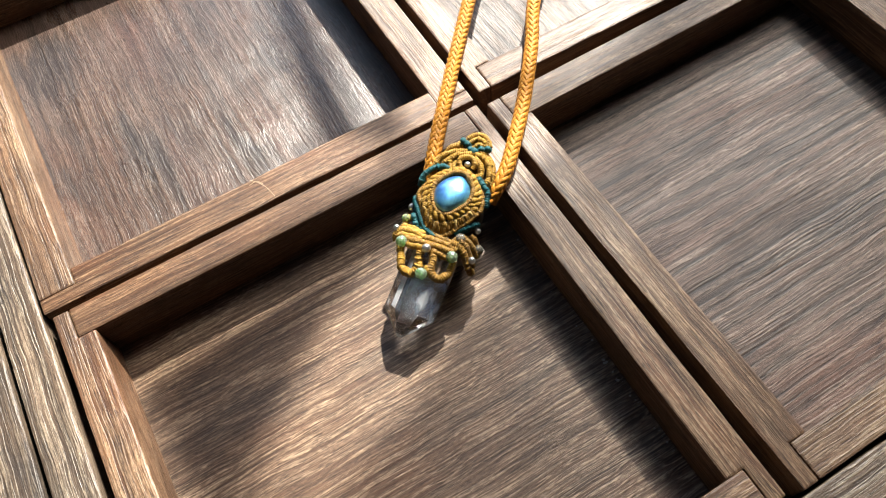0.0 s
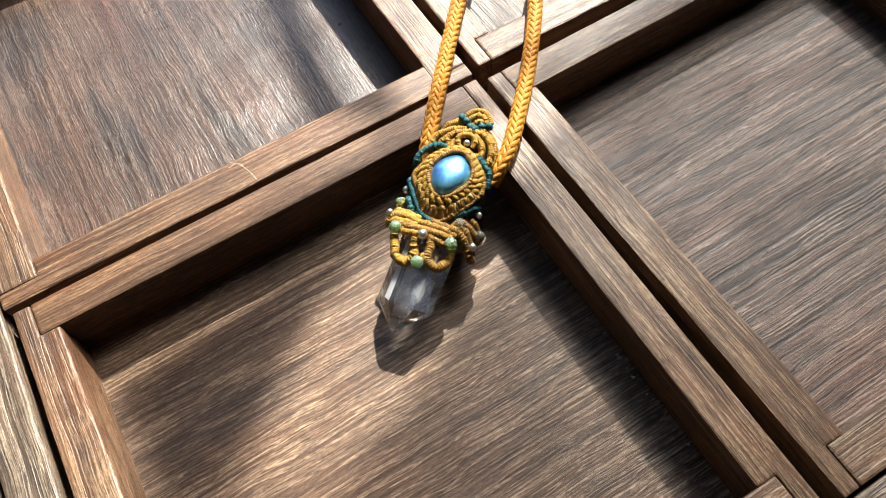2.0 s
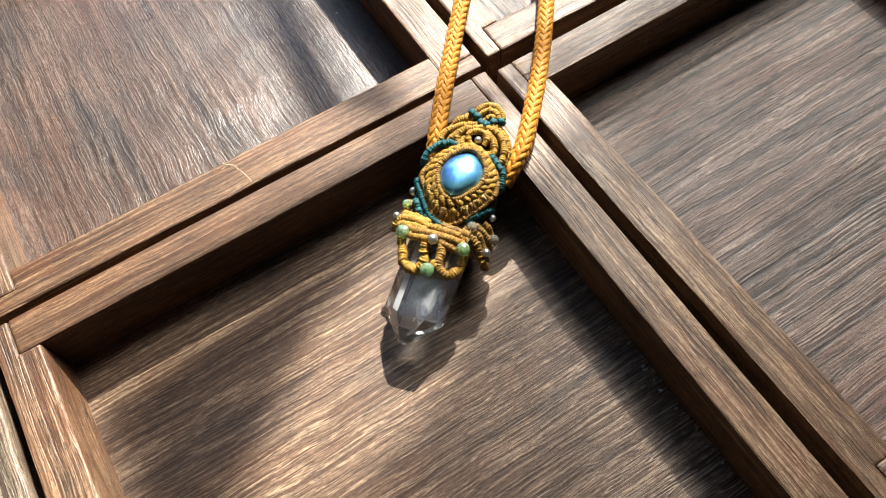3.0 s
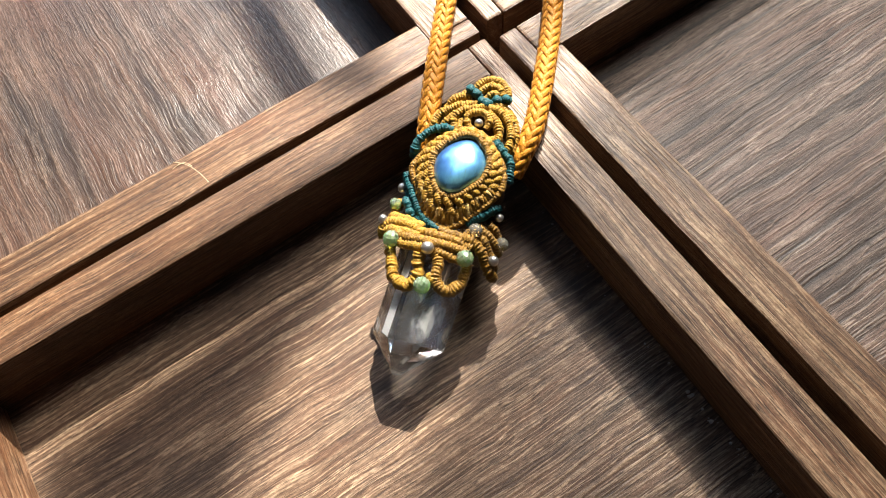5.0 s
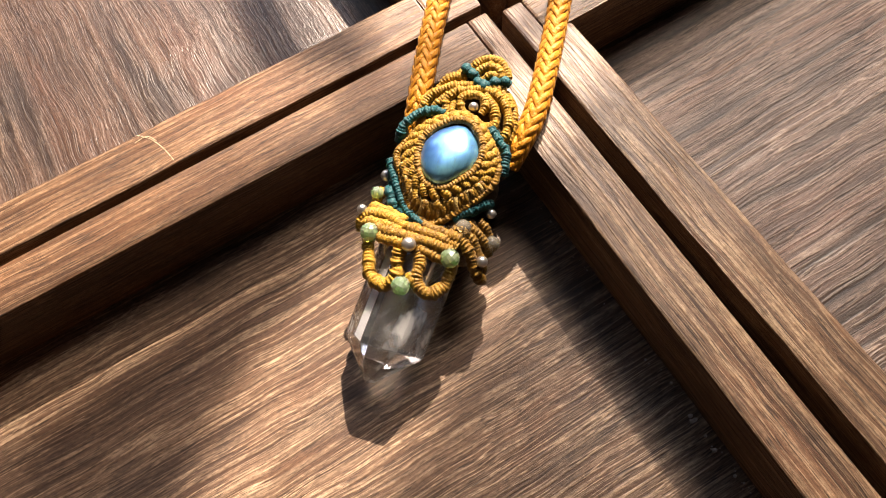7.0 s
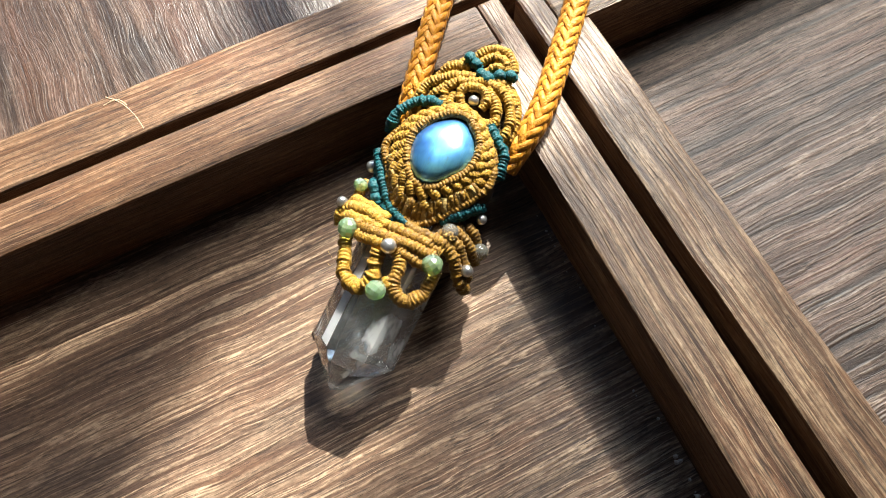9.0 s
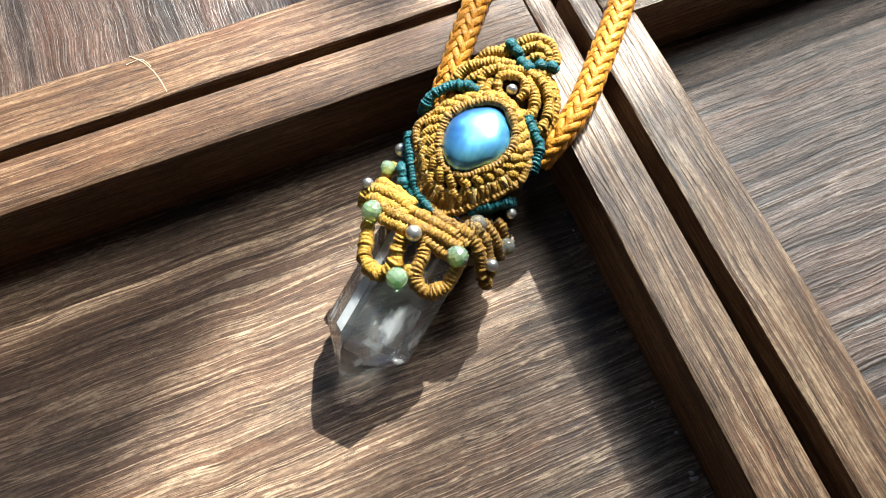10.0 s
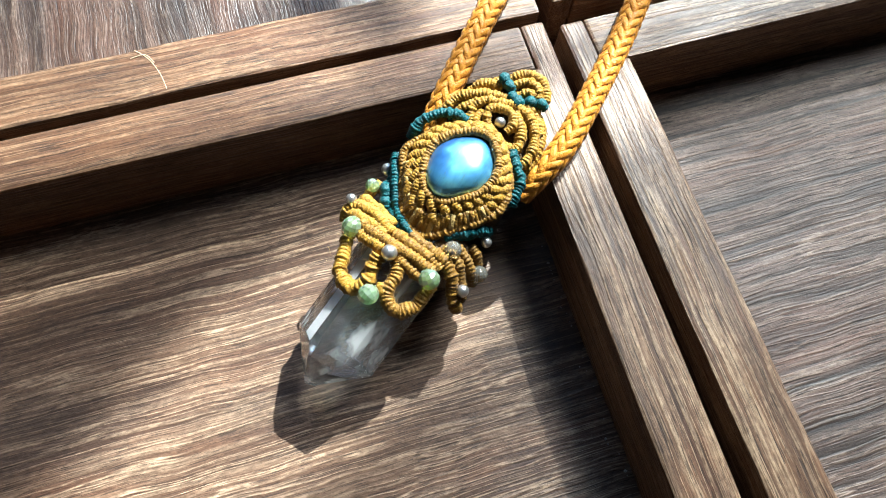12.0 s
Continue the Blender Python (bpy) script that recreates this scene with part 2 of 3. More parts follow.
def sheer(name, opaque):
    mt = bpy.data.materials.new(name)
    mt.use_nodes = True
    nt = mt.node_tree
    tr, df, mx = nt.nodes.new("ShaderNodeBsdfTransparent"), nt.nodes["Principled BSDF"], nt.nodes.new("ShaderNodeMixShader")
    df.inputs["Base Color"].default_value, df.inputs["Roughness"].default_value = (0.3, 0.29, 0.27, 1), 0.9
    mx.inputs[0].default_value = opaque
    nt.links.new(tr.outputs[0], mx.inputs[1])
    nt.links.new(df.outputs[0], mx.inputs[2])
    nt.links.new(mx.outputs[0], nt.nodes["Material Output"].inputs["Surface"])
    return mt


# see-through materials for the sun-blocking sheets added at the window
THIN_SHADE, DENSE_SHADE = sheer("thin_shade_sheet", 0.79), sheer("dense_shade_sheet", 0.92)

# ---- mesh helpers ----


def part(name, bm, material, parent=None, label="", place=None, smooth=False):
    """Links a bmesh as one mesh object under a thing or a part."""
    me = bpy.data.meshes.new(name)
    bm.to_mesh(me)
    bm.free()
    me.materials.append(material)
    if smooth:
        for p in me.polygons:
            p.use_smooth = True
    ob = new(name, me)
    if parent is not None:
        ob.parent = parent
    if place is not None:
        ob.matrix_local = place
    if label:
        ob["label"] = label
    return ob


def slab(outline, z0, z1, bevel=0.0006, cuts=0.012, wobble=0.00012, seed=0.0, axis=0):
    """A flat piece: an outline in plan, extruded, cut across its length, edges worn round and slightly uneven."""
    bm = bmesh.new()
    low = [bm.verts.new((x, y, z0)) for x, y in outline]
    face = bm.faces.new(low)
    top = bmesh.ops.extrude_face_region(bm, geom=[face])
    for v in top["geom"]:
        if isinstance(v, bmesh.types.BMVert):
            v.co.z = z1
    bmesh.ops.recalc_face_normals(bm, faces=bm.faces)
    if bevel:
        bmesh.ops.bevel(bm, geom=list(bm.edges), offset=bevel, segments=2, profile=0.6, affect="EDGES")
    a = [p[axis] for p in outline]
    if cuts:
        x = min(a) + cuts
        while x < max(a) - cuts * 0.5:
            co, no = [0, 0, 0], [0, 0, 0]
            co[axis], no[axis] = x, 1
            bmesh.ops.bisect_plane(bm, geom=list(bm.verts) + list(bm.edges) + list(bm.faces), plane_co=co, plane_no=no)
            x += cuts
        for v in bm.verts:
            n1 = noise.noise(Vector((v.co.x * 60 + seed, v.co.y * 60, v.co.z * 40)))
            n2 = noise.noise(Vector((v.co.x * 140, v.co.y * 140 + seed, v.co.z * 90 + 3)))
            d = wobble * (n1 + 0.6 * n2)
            v.co.z += d
            v.co[1 - axis] += d * 1.3
    return bm


def box(x0, x1, y0, y1):
    return ((x0, y0), (x1, y0), (x1, y1), (x0, y1))


def ball(r, seg=16, rings=10, squash=1.0):
    bm = bmesh.new()
    bmesh.ops.create_uvsphere(bm, u_segments=seg, v_segments=rings, radius=r)
    for v in bm.verts:
        v.co.z *= squash
    return bm


def smooth_path(pts, step, closed=False):
    """Catmull-Rom through the points, resampled at even steps."""
    pts = [Vector(p) for p in pts]
    n = len(pts)
    out = []
    for i in range(n if closed else n - 1):
        if closed:
            p0, p1, p2, p3 = pts[i - 1], pts[i], pts[(i + 1) % n], pts[(i + 2) % n]
        else:
            p0, p1, p2, p3 = pts[max(i - 1, 0)], pts[i], pts[i + 1], pts[min(i + 2, n - 1)]
        for k in range(24):
            t = k / 24
            out.append(0.5 * ((2 * p1) + (p2 - p0) * t + (2 * p0 - 5 * p1 + 4 * p2 - p3) * t * t + (3 * p1 - p0 - 3 * p2 + p3) * t ** 3))
    out.append(out[0].copy() if closed else pts[-1])
    acc = [0.0]
    for a, b in zip(out, out[1:]):
        acc.append(acc[-1] + (b - a).length)
    count = max(4, int(acc[-1] / step))
    res, j = [], 0
    for k in range(count + (0 if closed else 1)):
        s = acc[-1] * k / count
        while j < len(acc) - 2 and acc[j + 1] < s:
            j += 1
        f = (s - acc[j]) / max(acc[j + 1] - acc[j], 1e-9)
        res.append(out[j].lerp(out[j + 1], f))
    return res


def sweep(path, radius, sides=10, closed=False, up=Vector((0, 0, 1)), flat=1.0):
    """A tube along a path. radius(s, angle) in the path's unit; flat squeezes it along the up direction."""
    bm = bmesh.new()
    rings = []
    n = len(path)
    s = 0.0
    for i, p in enumerate(path):
        a = path[i - 1] if (i or closed) else p
        b = path[(i + 1) % n] if (i < n - 1 or closed) else p
        t = (b - a).normalized()
        side = t.cross(up)
        if side.length < 1e-4:
            side = t.cross(Vector((1, 0, 0)))
        side.normalize()
        nor = side.cross(t)
        if i:
            s += (p - path[i - 1]).length
        ring = []
        for k in range(sides):
            ang = 2 * math.pi * k / sides
            r = radius(s, ang)
            ring.append(bm.verts.new(p + side * (r * math.cos(ang)) + nor * (r * flat * math.sin(ang))))
        rings.append(ring)
    for i in range(n if closed else n - 1):
        a, b = rings[i], rings[(i + 1) % n]
        for k in range(sides):
            bm.faces.new((a[k], a[(k + 1) % sides], b[(k + 1) % sides], b[k]))
    if not closed:
        bm.faces.new(rings[0][::-1])
        bm.faces.new(rings[-1])
    bmesh.ops.recalc_face_normals(bm, faces=bm.faces)
    return bm


# ---- room, table ----
def wall_piece(name, p0, p1, q0, q1, z0, z1, material, parent=None):
    bm = slab(box(p0, p1, q0, q1), z0, z1, 0, 0)
    turn = Matrix.Identity(4)
    turn.col[0], turn.col[1] = (*PA, 0), (*QA, 0)
    bm.transform(turn)
    bmesh.ops.recalc_face_normals(bm, faces=bm.faces)
    return part(name, bm, material, parent)


wall = new("wall_window")
tagged(wall, "plain plaster wall with one wide window opening", "wall", kind="structure")
for b in ((-1.9, -1.55, 0.0, 3.3), (0.45, 1.6, 0.0, 3.3), (-1.55, 0.45, 0.0, 1.12), (-1.55, 0.45, 2.32, 3.3)):
    wall_piece("wall_section", b[0], b[1], 1.0, 1.1, b[2] - 0.77, b[3] - 0.77, PLASTER, wall)
for name, b in (("wall_back", (-1.9, 1.6, -1.9, -1.8)), ("wall_side", (-2.0, -1.9, -1.9, 1.1)), ("wall_far", (1.6, 1.7, -1.9, 1.1))):
    tagged(wall_piece(name, *b, -0.77, 2.53, PLASTER), "plain warm grey plaster wall", "wall", kind="structure")
bm = bmesh.new()
for p0, p1, q0, q1 in ((-2.0, -0.92, -1.9, 1.1), (-0.02, 1.7, -1.9, 1.1), (-0.92, -0.02, -1.9, -0.05), (-0.92, -0.02, 0.85, 1.1)):
    corners = [bm.verts.new(room(p, q, z)) for z in (2.53, 2.6) for p, q in ((p0, q0), (p1, q0), (p1, q1), (p0, q1))]
    for f in ((3, 2, 1, 0), (4, 5, 6, 7), (0, 1, 5, 4), (1, 2, 6, 5), (2, 3, 7, 6), (3, 0, 4, 7)):
        bm.faces.new([corners[k] for k in f])
bmesh.ops.recalc_face_normals(bm, faces=bm.faces)
tagged(part("ceiling", bm, PLASTER), "plain plaster ceiling with one square skylight", "ceiling", kind="structure")
tagged(wall_piece("window_2", -0.92, -0.02, 0.44, 0.48, 2.54, 2.58, DARKPAINT), "dark cross bar of the skylight", "window", kind="structure")
tagged(wall_piece("floor", -2.0, 1.7, -1.9, 1.1, -0.85, -0.77, W_TABLE), "dark wooden floor", "floor", kind="structure")
window = new("window_1")
tagged(window, "dark painted window frame with one cross bar", "window", kind="structure")
wall_piece("transom", -1.55, 0.45, 1.04, 1.07, 1.16, 1.19, DARKPAINT, window)


def curtain(name, edge_a, edge_b, q, material, label, gather=0.0, top=1.6):
    """An unseen sheet that shapes the sun, between two edges, each (p at z = 0.88, lean per metre of height), gently
    folded; gather draws its first edge in above z = 0.945.
    """
    bm = bmesh.new()
    rows = []
    for k in range(66):
        z = 0.3 + (top - 0.3) * k / 65
        a, b = (e[0] + e[1] * (z - 0.88) for e in (edge_a, edge_b))
        a += gather * max(0.0, z - 0.945)
        b = max(a + 0.0005, b)
        rows.append([bm.verts.new(room(a + (b - a) * i / 24, q + 0.006 * math.sin(i * 1.3), z)) for i in range(25)])
    for a, b in zip(rows, rows[1:]):
        for i in range(24):
            bm.faces.new((a[i], a[i + 1], b[i + 1], b[i]))
    return tagged(part(name, bm, material), label, "curtain", kind="structure")


# unseen sheets added in the sun's way; their edges shape the shade below
curtain("sun_dimmer_sheet", (0.025, -0.385), (0.48, 0.0), 0.965, THIN_SHADE, "unseen thin sheet at the window, added to dim the sun on the right")
curtain("sun_shade_sheet", (-0.019, -1.05), (-0.0265, -0.12), 0.95, DENSE_SHADE, "unseen narrow sheet at the window, added to shade the pendant's tray", gather=3.3)
curtain("sun_shade_sheet", (-0.028, 0.71), (0.002, 0.9), 0.94, DENSE_SHADE, "unseen low sheet at the window, added to shade the shiny tray", top=0.86)
table = new("table")
tagged(table, "dark wooden table under the trays", "table")
part("tabletop", slab(box(-0.45, 0.55, -0.45, 0.5), -0.06, -0.0235, 0.002, 0), W_TABLE, table)
for x in (-0.4, 0.5):
    for y in (-0.4, 0.45):
        part("leg", slab(box(x - 0.03, x + 0.03, y - 0.03, y + 0.03), -0.77, -0.06, 0.002, 0), W_TABLE, table)

# ---- trays ----
DEPTH, BASE = -0.0165, -0.0225
TX = Matrix.Rotation(radians(90), 4, "Z")


def along_y(bm):
    """Turns a piece built along y so that its own x runs with the grain; gives the pose that turns it back."""
    bm.transform(TX.inverted())
    return TX


def tray(name, x0, x1, y0, y1, label, group, rail=0.0108, through_y=True, grain_y=False, panel=None, rails=None, turn=0.0, seed=1.0):
    """A shallow square tray: four rails with rabbeted corners round a thin base panel. through_y: the rails along y keep their outer half to the very corner."""
    ob = new(name)
    ob.matrix_world = pose(x0, y1, 0, 0, 0, turn)
    w, h = x1 - x0, y1 - y0
    lip = rail * 0.46
    rails = rails or W_RAIL
    for k in range(4):
        long_y = k < 2
        full = long_y == through_y
        n = h if long_y else w
        if full:
            out = [(0, 0), (n, 0), (n, lip), (n - rail, lip), (n - rail, rail), (rail, rail), (rail, lip), (0, lip)]
        else:
            out = [(lip + 0.0002, 0), (n - lip - 0.0002, 0), (n - lip - 0.0002, rail), (lip + 0.0002, rail)]
        bm = slab(out, BASE + 0.001, 0.0, 0.0007, 0.01, 0.00016, seed + k * 7.7, 0)
        # local x runs along the rail, local y from the tray's outside inwards
        place = (pose(0, -h, 0, 0, 0, 90) @ Matrix.Scale(-1, 4, (0, 1, 0)), pose(w, -h, 0, 0, 0, 90), pose(0, -h, 0), pose(0, 0, 0) @ Matrix.Scale(-1, 4, (0, 1, 0)))[k]
        if k in (0, 3):
            bm.transform(Matrix.Scale(-1, 4, (0, 1, 0)))
            bmesh.ops.reverse_faces(bm, faces=bm.faces)
            place = (pose(0, -h, 0, 0, 0, 90), None, None, pose(0, 0, 0))[k]
        part("rail", bm, rails, ob, place=place)
    g = rail - 0.003
    if grain_y:
        bm = slab(box(-(h - g), -g, -(w - g), -g), BASE + 0.002, DEPTH, 0.0003, 0.02, 0.00008, seed)
        bm.transform(pose(0, 0, 0, 0, 0, 0))
        part("base_panel", bm, panel or W_PANEL, ob, place=pose(0, 0, 0, 0, 0, 90) @ pose(0, 0, 0))
    else:
        part("base_panel", slab(box(g, w - g, -h + g, -g), BASE + 0.002, DEPTH, 0.0003, 0.02, 0.00008, seed), panel or W_PANEL, ob)
    return tagged(ob, label, "tray", group)


GR = "four small trays in a frame"
tray("wooden_tray", -0.1505, 0.0005, -0.1505, 0.0003, "brown wooden square tray holding the crystal pendant", GR, 0.0106, seed=1.0)
tray("wooden_tray", 0.0035, 0.1485, -0.1520, -0.0015, "empty brown wooden tray with dark streaky base", GR, 0.0110, panel=W_DARK, turn=0.6, seed=31.0)
tray("wooden_tray", -0.1525, 0.0008, 0.0025, 0.1665, "empty brown wooden tray with a shiny greyish base", GR, 0.0115, through_y=False, grain_y=True, panel=W_SHINY, seed=61.0)
tray("wooden_tray", 0.0040, 0.1500, 0.0042, 0.1665, "sunlit pale brown wooden tray under the orange cord", GR, 0.0105, grain_y=True, panel=W_DARK, seed=91.0)

# outer frame round the four trays, and the next frame beside it
frame_ob = new("outer_tray")
tagged(frame_ob, "worn grey-brown wooden outer tray holding four small trays", "tray")
for i, (b, ry) in enumerate(((( -0.1655, -0.1535, -0.1650, 0.1805), True), ((0.1520, 0.1640, -0.1650, 0.1805), True), ((-0.1533, 0.1518, -0.1640, -0.1530), False), ((-0.1533, 0.1518, 0.1680, 0.1800), False))):
    x0, x1, y0, y1 = b
    if ry:
        bm = slab(box(y0, y1, -x1, -x0), BASE, -0.0004, 0.0008, 0.01, 0.0002, 5.0 * i)
        part("rail", bm, W_GREY, frame_ob, place=pose(0, 0, 0, 0, 0, 90))
    else:
        part("rail", slab(box(x0, x1, y0, y1), BASE, -0.0004, 0.0008, 0.01, 0.0002, 5.0 * i), W_GREY, frame_ob)
bm = slab(box(-0.20, 0.20, -0.0135, 0.0), BASE, -0.0008, 0.0008, 0.01, 0.0002, 77.0)
tagged(part("wooden_plank", bm, W_GREY, place=pose(-0.1673, 0.0, 0, 0, 0, 90) @ pose(0, 0.0135, 0)), "worn pale brown wooden plank beside the frame", "plank")
bm = slab(box(-0.165, 0.20, -0.0135, 0.0), BASE, -0.0008, 0.0008, 0.01, 0.0002, 97.0)
tagged(part("wooden_plank", bm, W_GREY, place=pose(0, -0.1660, 0)), "worn grey-brown wooden plank along the frame", "plank")

# ---- pendant ----
# local millimetres: u towards the crystal's point, v across, w out of the face
E_U = Vector((-0.78176, -0.60364, -0.15643))
E_V = Vector((0.61116, -0.79151, 0.0))
E_W = Vector((-0.12382, -0.09561, 0.98769))
PEND = Matrix.Identity(4)
for i, e in enumerate((E_U, E_V, E_W)):
    PEND.col[i] = (*e, 0)
PEND.col[3] = (-0.02785, -0.03203, -0.0017, 1)
MM = 0.001
pendant = new("crystal_pendant")
pendant.matrix_world = PEND
tagged(pendant, "quartz and moonstone pendant in knotted mustard thread on orange cord", "pendant")


def wrapped_mesh(pts, r, pitch, closed=False, depth=0.2, flat=1.0, lean=2.1, loose=0.2, uneven=0.38, plump=False):
    path = smooth_path([Vector(p) * MM for p in pts], pitch * MM / 5, closed)
    r, pitch = r * MM, pitch * MM
    total = sum((b - a).length for a, b in zip(path, path[1:]))
    seed = random.random() * 50
    for p in path:
        p += Vector([noise.noise(p * 500 + Vector((seed + 9 * k, 0, 0))) for k in range(3)]) * loose * MM

    def rad(s, ang):
        ph = s / pitch + (lean * math.sin(ang) + 0.5 * noise.noise(Vector((s * 700, seed, 0)))) / math.pi
        turn = 1 + uneven * noise.noise(Vector((math.floor(ph) * 0.73, seed, 4.0))) + 0.10 * noise.noise(Vector((s * 260, seed, ang * 0.3)))
        if plump:
            turn *= max(0.15, 1 - abs(2 * s / total - 1) ** 5)
        return r * turn * (1 - depth + depth * 1.6 * abs(math.sin(ph * math.pi)) ** 0.65)

    return sweep(path, rad, 12, closed, flat=flat)


def wrapped(name, pts, r, material, pitch=0.62, closed=False, parent=None, label="", depth=0.2, **more):
    """A cord closely wrapped with thread: a tube whose skin rises and falls turn by turn."""
    return part(name, wrapped_mesh(pts, r, pitch, closed, depth, **more), material, parent or pendant, label, smooth=True)


def joined(meshes):
    out = bmesh.new()
    for bm in meshes:
        me = bpy.data.meshes.new("piece")
        bm.to_mesh(me)
        bm.free()
        out.from_mesh(me)
        bpy.data.meshes.remove(me)
    return out


# quartz point: six-sided prism with one narrow extra face and a skewed tip
def crystal_mesh():
    bm = bmesh.new()
    corners = ((6.8, -1.8), (2.9, 4.7), (-4.4, 4.7), (-6.5, 3.3), (-10.0, -2.4), (-5.4, -9.0), (3.2, -9.0))
    shoulder = (35.2, 36.2, 36.7, 35.7, 35.4, 34.6, 34.4)
    rings = []
    for u, k in ((6.0, 1.04), (35.0, 1.0)):
        rings.append([bm.verts.new(Vector((shoulder[i] if u > 30 else u, -1.6 + (v + 1.6) * k, -2.2 + (w + 2.2) * k)) * MM) for i, (v, w) in enumerate(corners)])
    tips = [bm.verts.new(Vector(p) * MM) for p in ((43.3, -2.5, -3.0), (42.7, -1.0, -3.6))]
    for k in range(7):
        bm.faces.new((rings[0][k], rings[0][(k + 1) % 7], rings[1][(k + 1) % 7], rings[1][k]))
    bm.faces.new(rings[0][::-1])
    last = rings[-1]
    near = [1, 0, 0, 0, 0, 0, 1]
    for k in range(7):
        a, b = last[k], last[(k + 1) % 7]
        ta, tb = tips[near[k]], tips[near[(k + 1) % 7]]
        bm.faces.new((a, b, tb) if ta is tb else (a, b, tb, ta))
    bmesh.ops.recalc_face_normals(bm, faces=bm.faces)
    for f in bm.faces:
        c = f.calc_center_median() / MM
        f.material_index = int(abs(c.y + 5.45) < 0.9 and c.z > 3.0 and c.x < 30)
    bmesh.ops.bevel(bm, geom=list(bm.edges), offset=0.00018, segments=2, profile=0.6, affect="EDGES")
    return bm


crystal = part("crystal_point", crystal_mesh(), QUARTZ, pendant, "clear six-sided quartz point with a sharp tip")
# second slot: the whitened narrow face, a reflection put into the material
crystal.data.materials.append(STRIP_SHEEN)


def flake(r, seed):
    bm = bmesh.new()
    bmesh.ops.create_icosphere(bm, subdivisions=1, radius=r * MM)
    for v in bm.verts:
        v.co *= 1 + 0.6 * noise.noise(v.co * 4000 + Vector((seed, 0, 0)))
        v.co.z *= 0.25
    return bm


made = []
rng = random.Random(11)
for i in range(34):
    bm = flake(0.05 + 0.13 * rng.random() ** 2, i * 1.7)
    bm.transform(pose((29 + 7 * rng.random()) * MM, (2.4 + 3.2 * rng.random()) * MM, (-1.2 - 2.5 * rng.random()) * MM, 90 * rng.random(), 90 * rng.random(), 0))
    made.append(bm)
part("inclusions", joined(made), FLAKE, crystal, "tiny white specks inside the quartz")

STONE = [(-7.9, -3.9), (-9.5, -1.4), (-9.4, 1.0), (-7.5, 3.3), (-4.3, 4.8), (-1.2, 4.3), (1.3, 2.5), (3.2, 0.5), (3.7, -1.7), (2.5, -4.0), (0.1, -5.6), (-3.4, -6.3), (-6.0, -5.4)]
SC = (-3.0, -0.7)


def stone_ring(k, w):
    return [(SC[0] + (u - SC[0]) * k, SC[1] + (v - SC[1]) * k, w) for u, v in STONE]


def dome(outline, w0, height):
    bm = bmesh.new()
    path = smooth_path([Vector((u, v, 0)) * MM for u, v in outline], 0.0008, True)
    c = Vector((SC[0], SC[1], 0)) * MM
    rings = []
    for k in range(17):
        a = math.radians(k * 90 / 17)
        rings.append([bm.verts.new(c + (p - c) * (math.cos(a) ** 0.8) + Vector((0, 0, (w0 + height * math.sin(a)) * MM + 0.13 * math.cos(a) * (p.x - c.x)))) for p in path])
    for a, b in zip(rings, rings[1:]):
        for i in range(len(a)):
            j = (i + 1) % len(a)
            bm.faces.new((a[i], a[j], b[j], b[i]))
    bm.faces.new(rings[-1])
    bm.faces.new(rings[0][::-1])
    bmesh.ops.recalc_face_normals(bm, faces=bm.faces)
    return bm


def lump(outline, w0, w1):
    """A rounded pad under the knots."""
    bm = bmesh.new()
    path = smooth_path([Vector((u, v, 0)) * MM for u, v in outline], 0.001, True)
    c = sum(path, Vector()) / len(path)
    rings = []
    for f, k in ((0, 0.8), (0.3, 1.0), (0.7, 1.0), (0.93, 0.88), (1.0, 0.6)):
        rings.append([bm.verts.new(c + (p - c) * k + Vector((0, 0, (w0 + (w1 - w0) * f) * MM))) for p in path])
    for a, b in zip(rings, rings[1:]):
        for i in range(len(a)):
            j = (i + 1) % len(a)
            bm.faces.new((a[i], a[j], b[j], b[i]))
    bm.faces.new(rings[-1])
    bm.faces.new(rings[0][::-1])
    bmesh.ops.recalc_face_normals(bm, faces=bm.faces)
    return bm


part("moonstone", dome([p[:2] for p in stone_ring(1.05, 0)], 6.8, 4.0), MOON, pendant, "milky blue oval moonstone cabochon", smooth=True)
RIM = [(-0.2, -11.2), (3.3, -8.9), (6.6, -6.4), (9.2, -3.6), (9.8, 0.5), (5.8, 4.8), (1.2, 8.3), (-2.3, 9.1), (-5.7, 7.9), (-8.4, 5.6), (-11.3, 2.4), (-12.4, -1.4), (-10.2, -5.8), (-7.0, -8.8), (-3.3, -10.5)]
part("backing", lump([(u * 0.97, v * 0.97) for u, v in RIM], -8.0, 4.6), BACKING, pendant, "dense brown knotted backing", smooth=True)
rim_line = smooth_path([Vector((u, v, 0)) for u, v in RIM], 0.1, True)
stone_line = smooth_path([Vector((u, v, 0)) for u, v in STONE], 0.1, True)
MID = Vector((SC[0], SC[1], 0))


def around(angle, k, w):
    """A place round the stone: k times the stone's own outline, never past the rim."""
    ray = Vector((math.cos(angle), math.sin(angle), 0))
    inner = max(stone_line, key=lambda p: (p - MID).normalized().dot(ray))
    outer = max(rim_line, key=lambda p: (p - MID).normalized().dot(ray))
    d = min((inner - MID).length * k, (outer - MID).length * 0.95)
    return Vector((SC[0] + ray.x * d, SC[1] + ray.y * d, w))


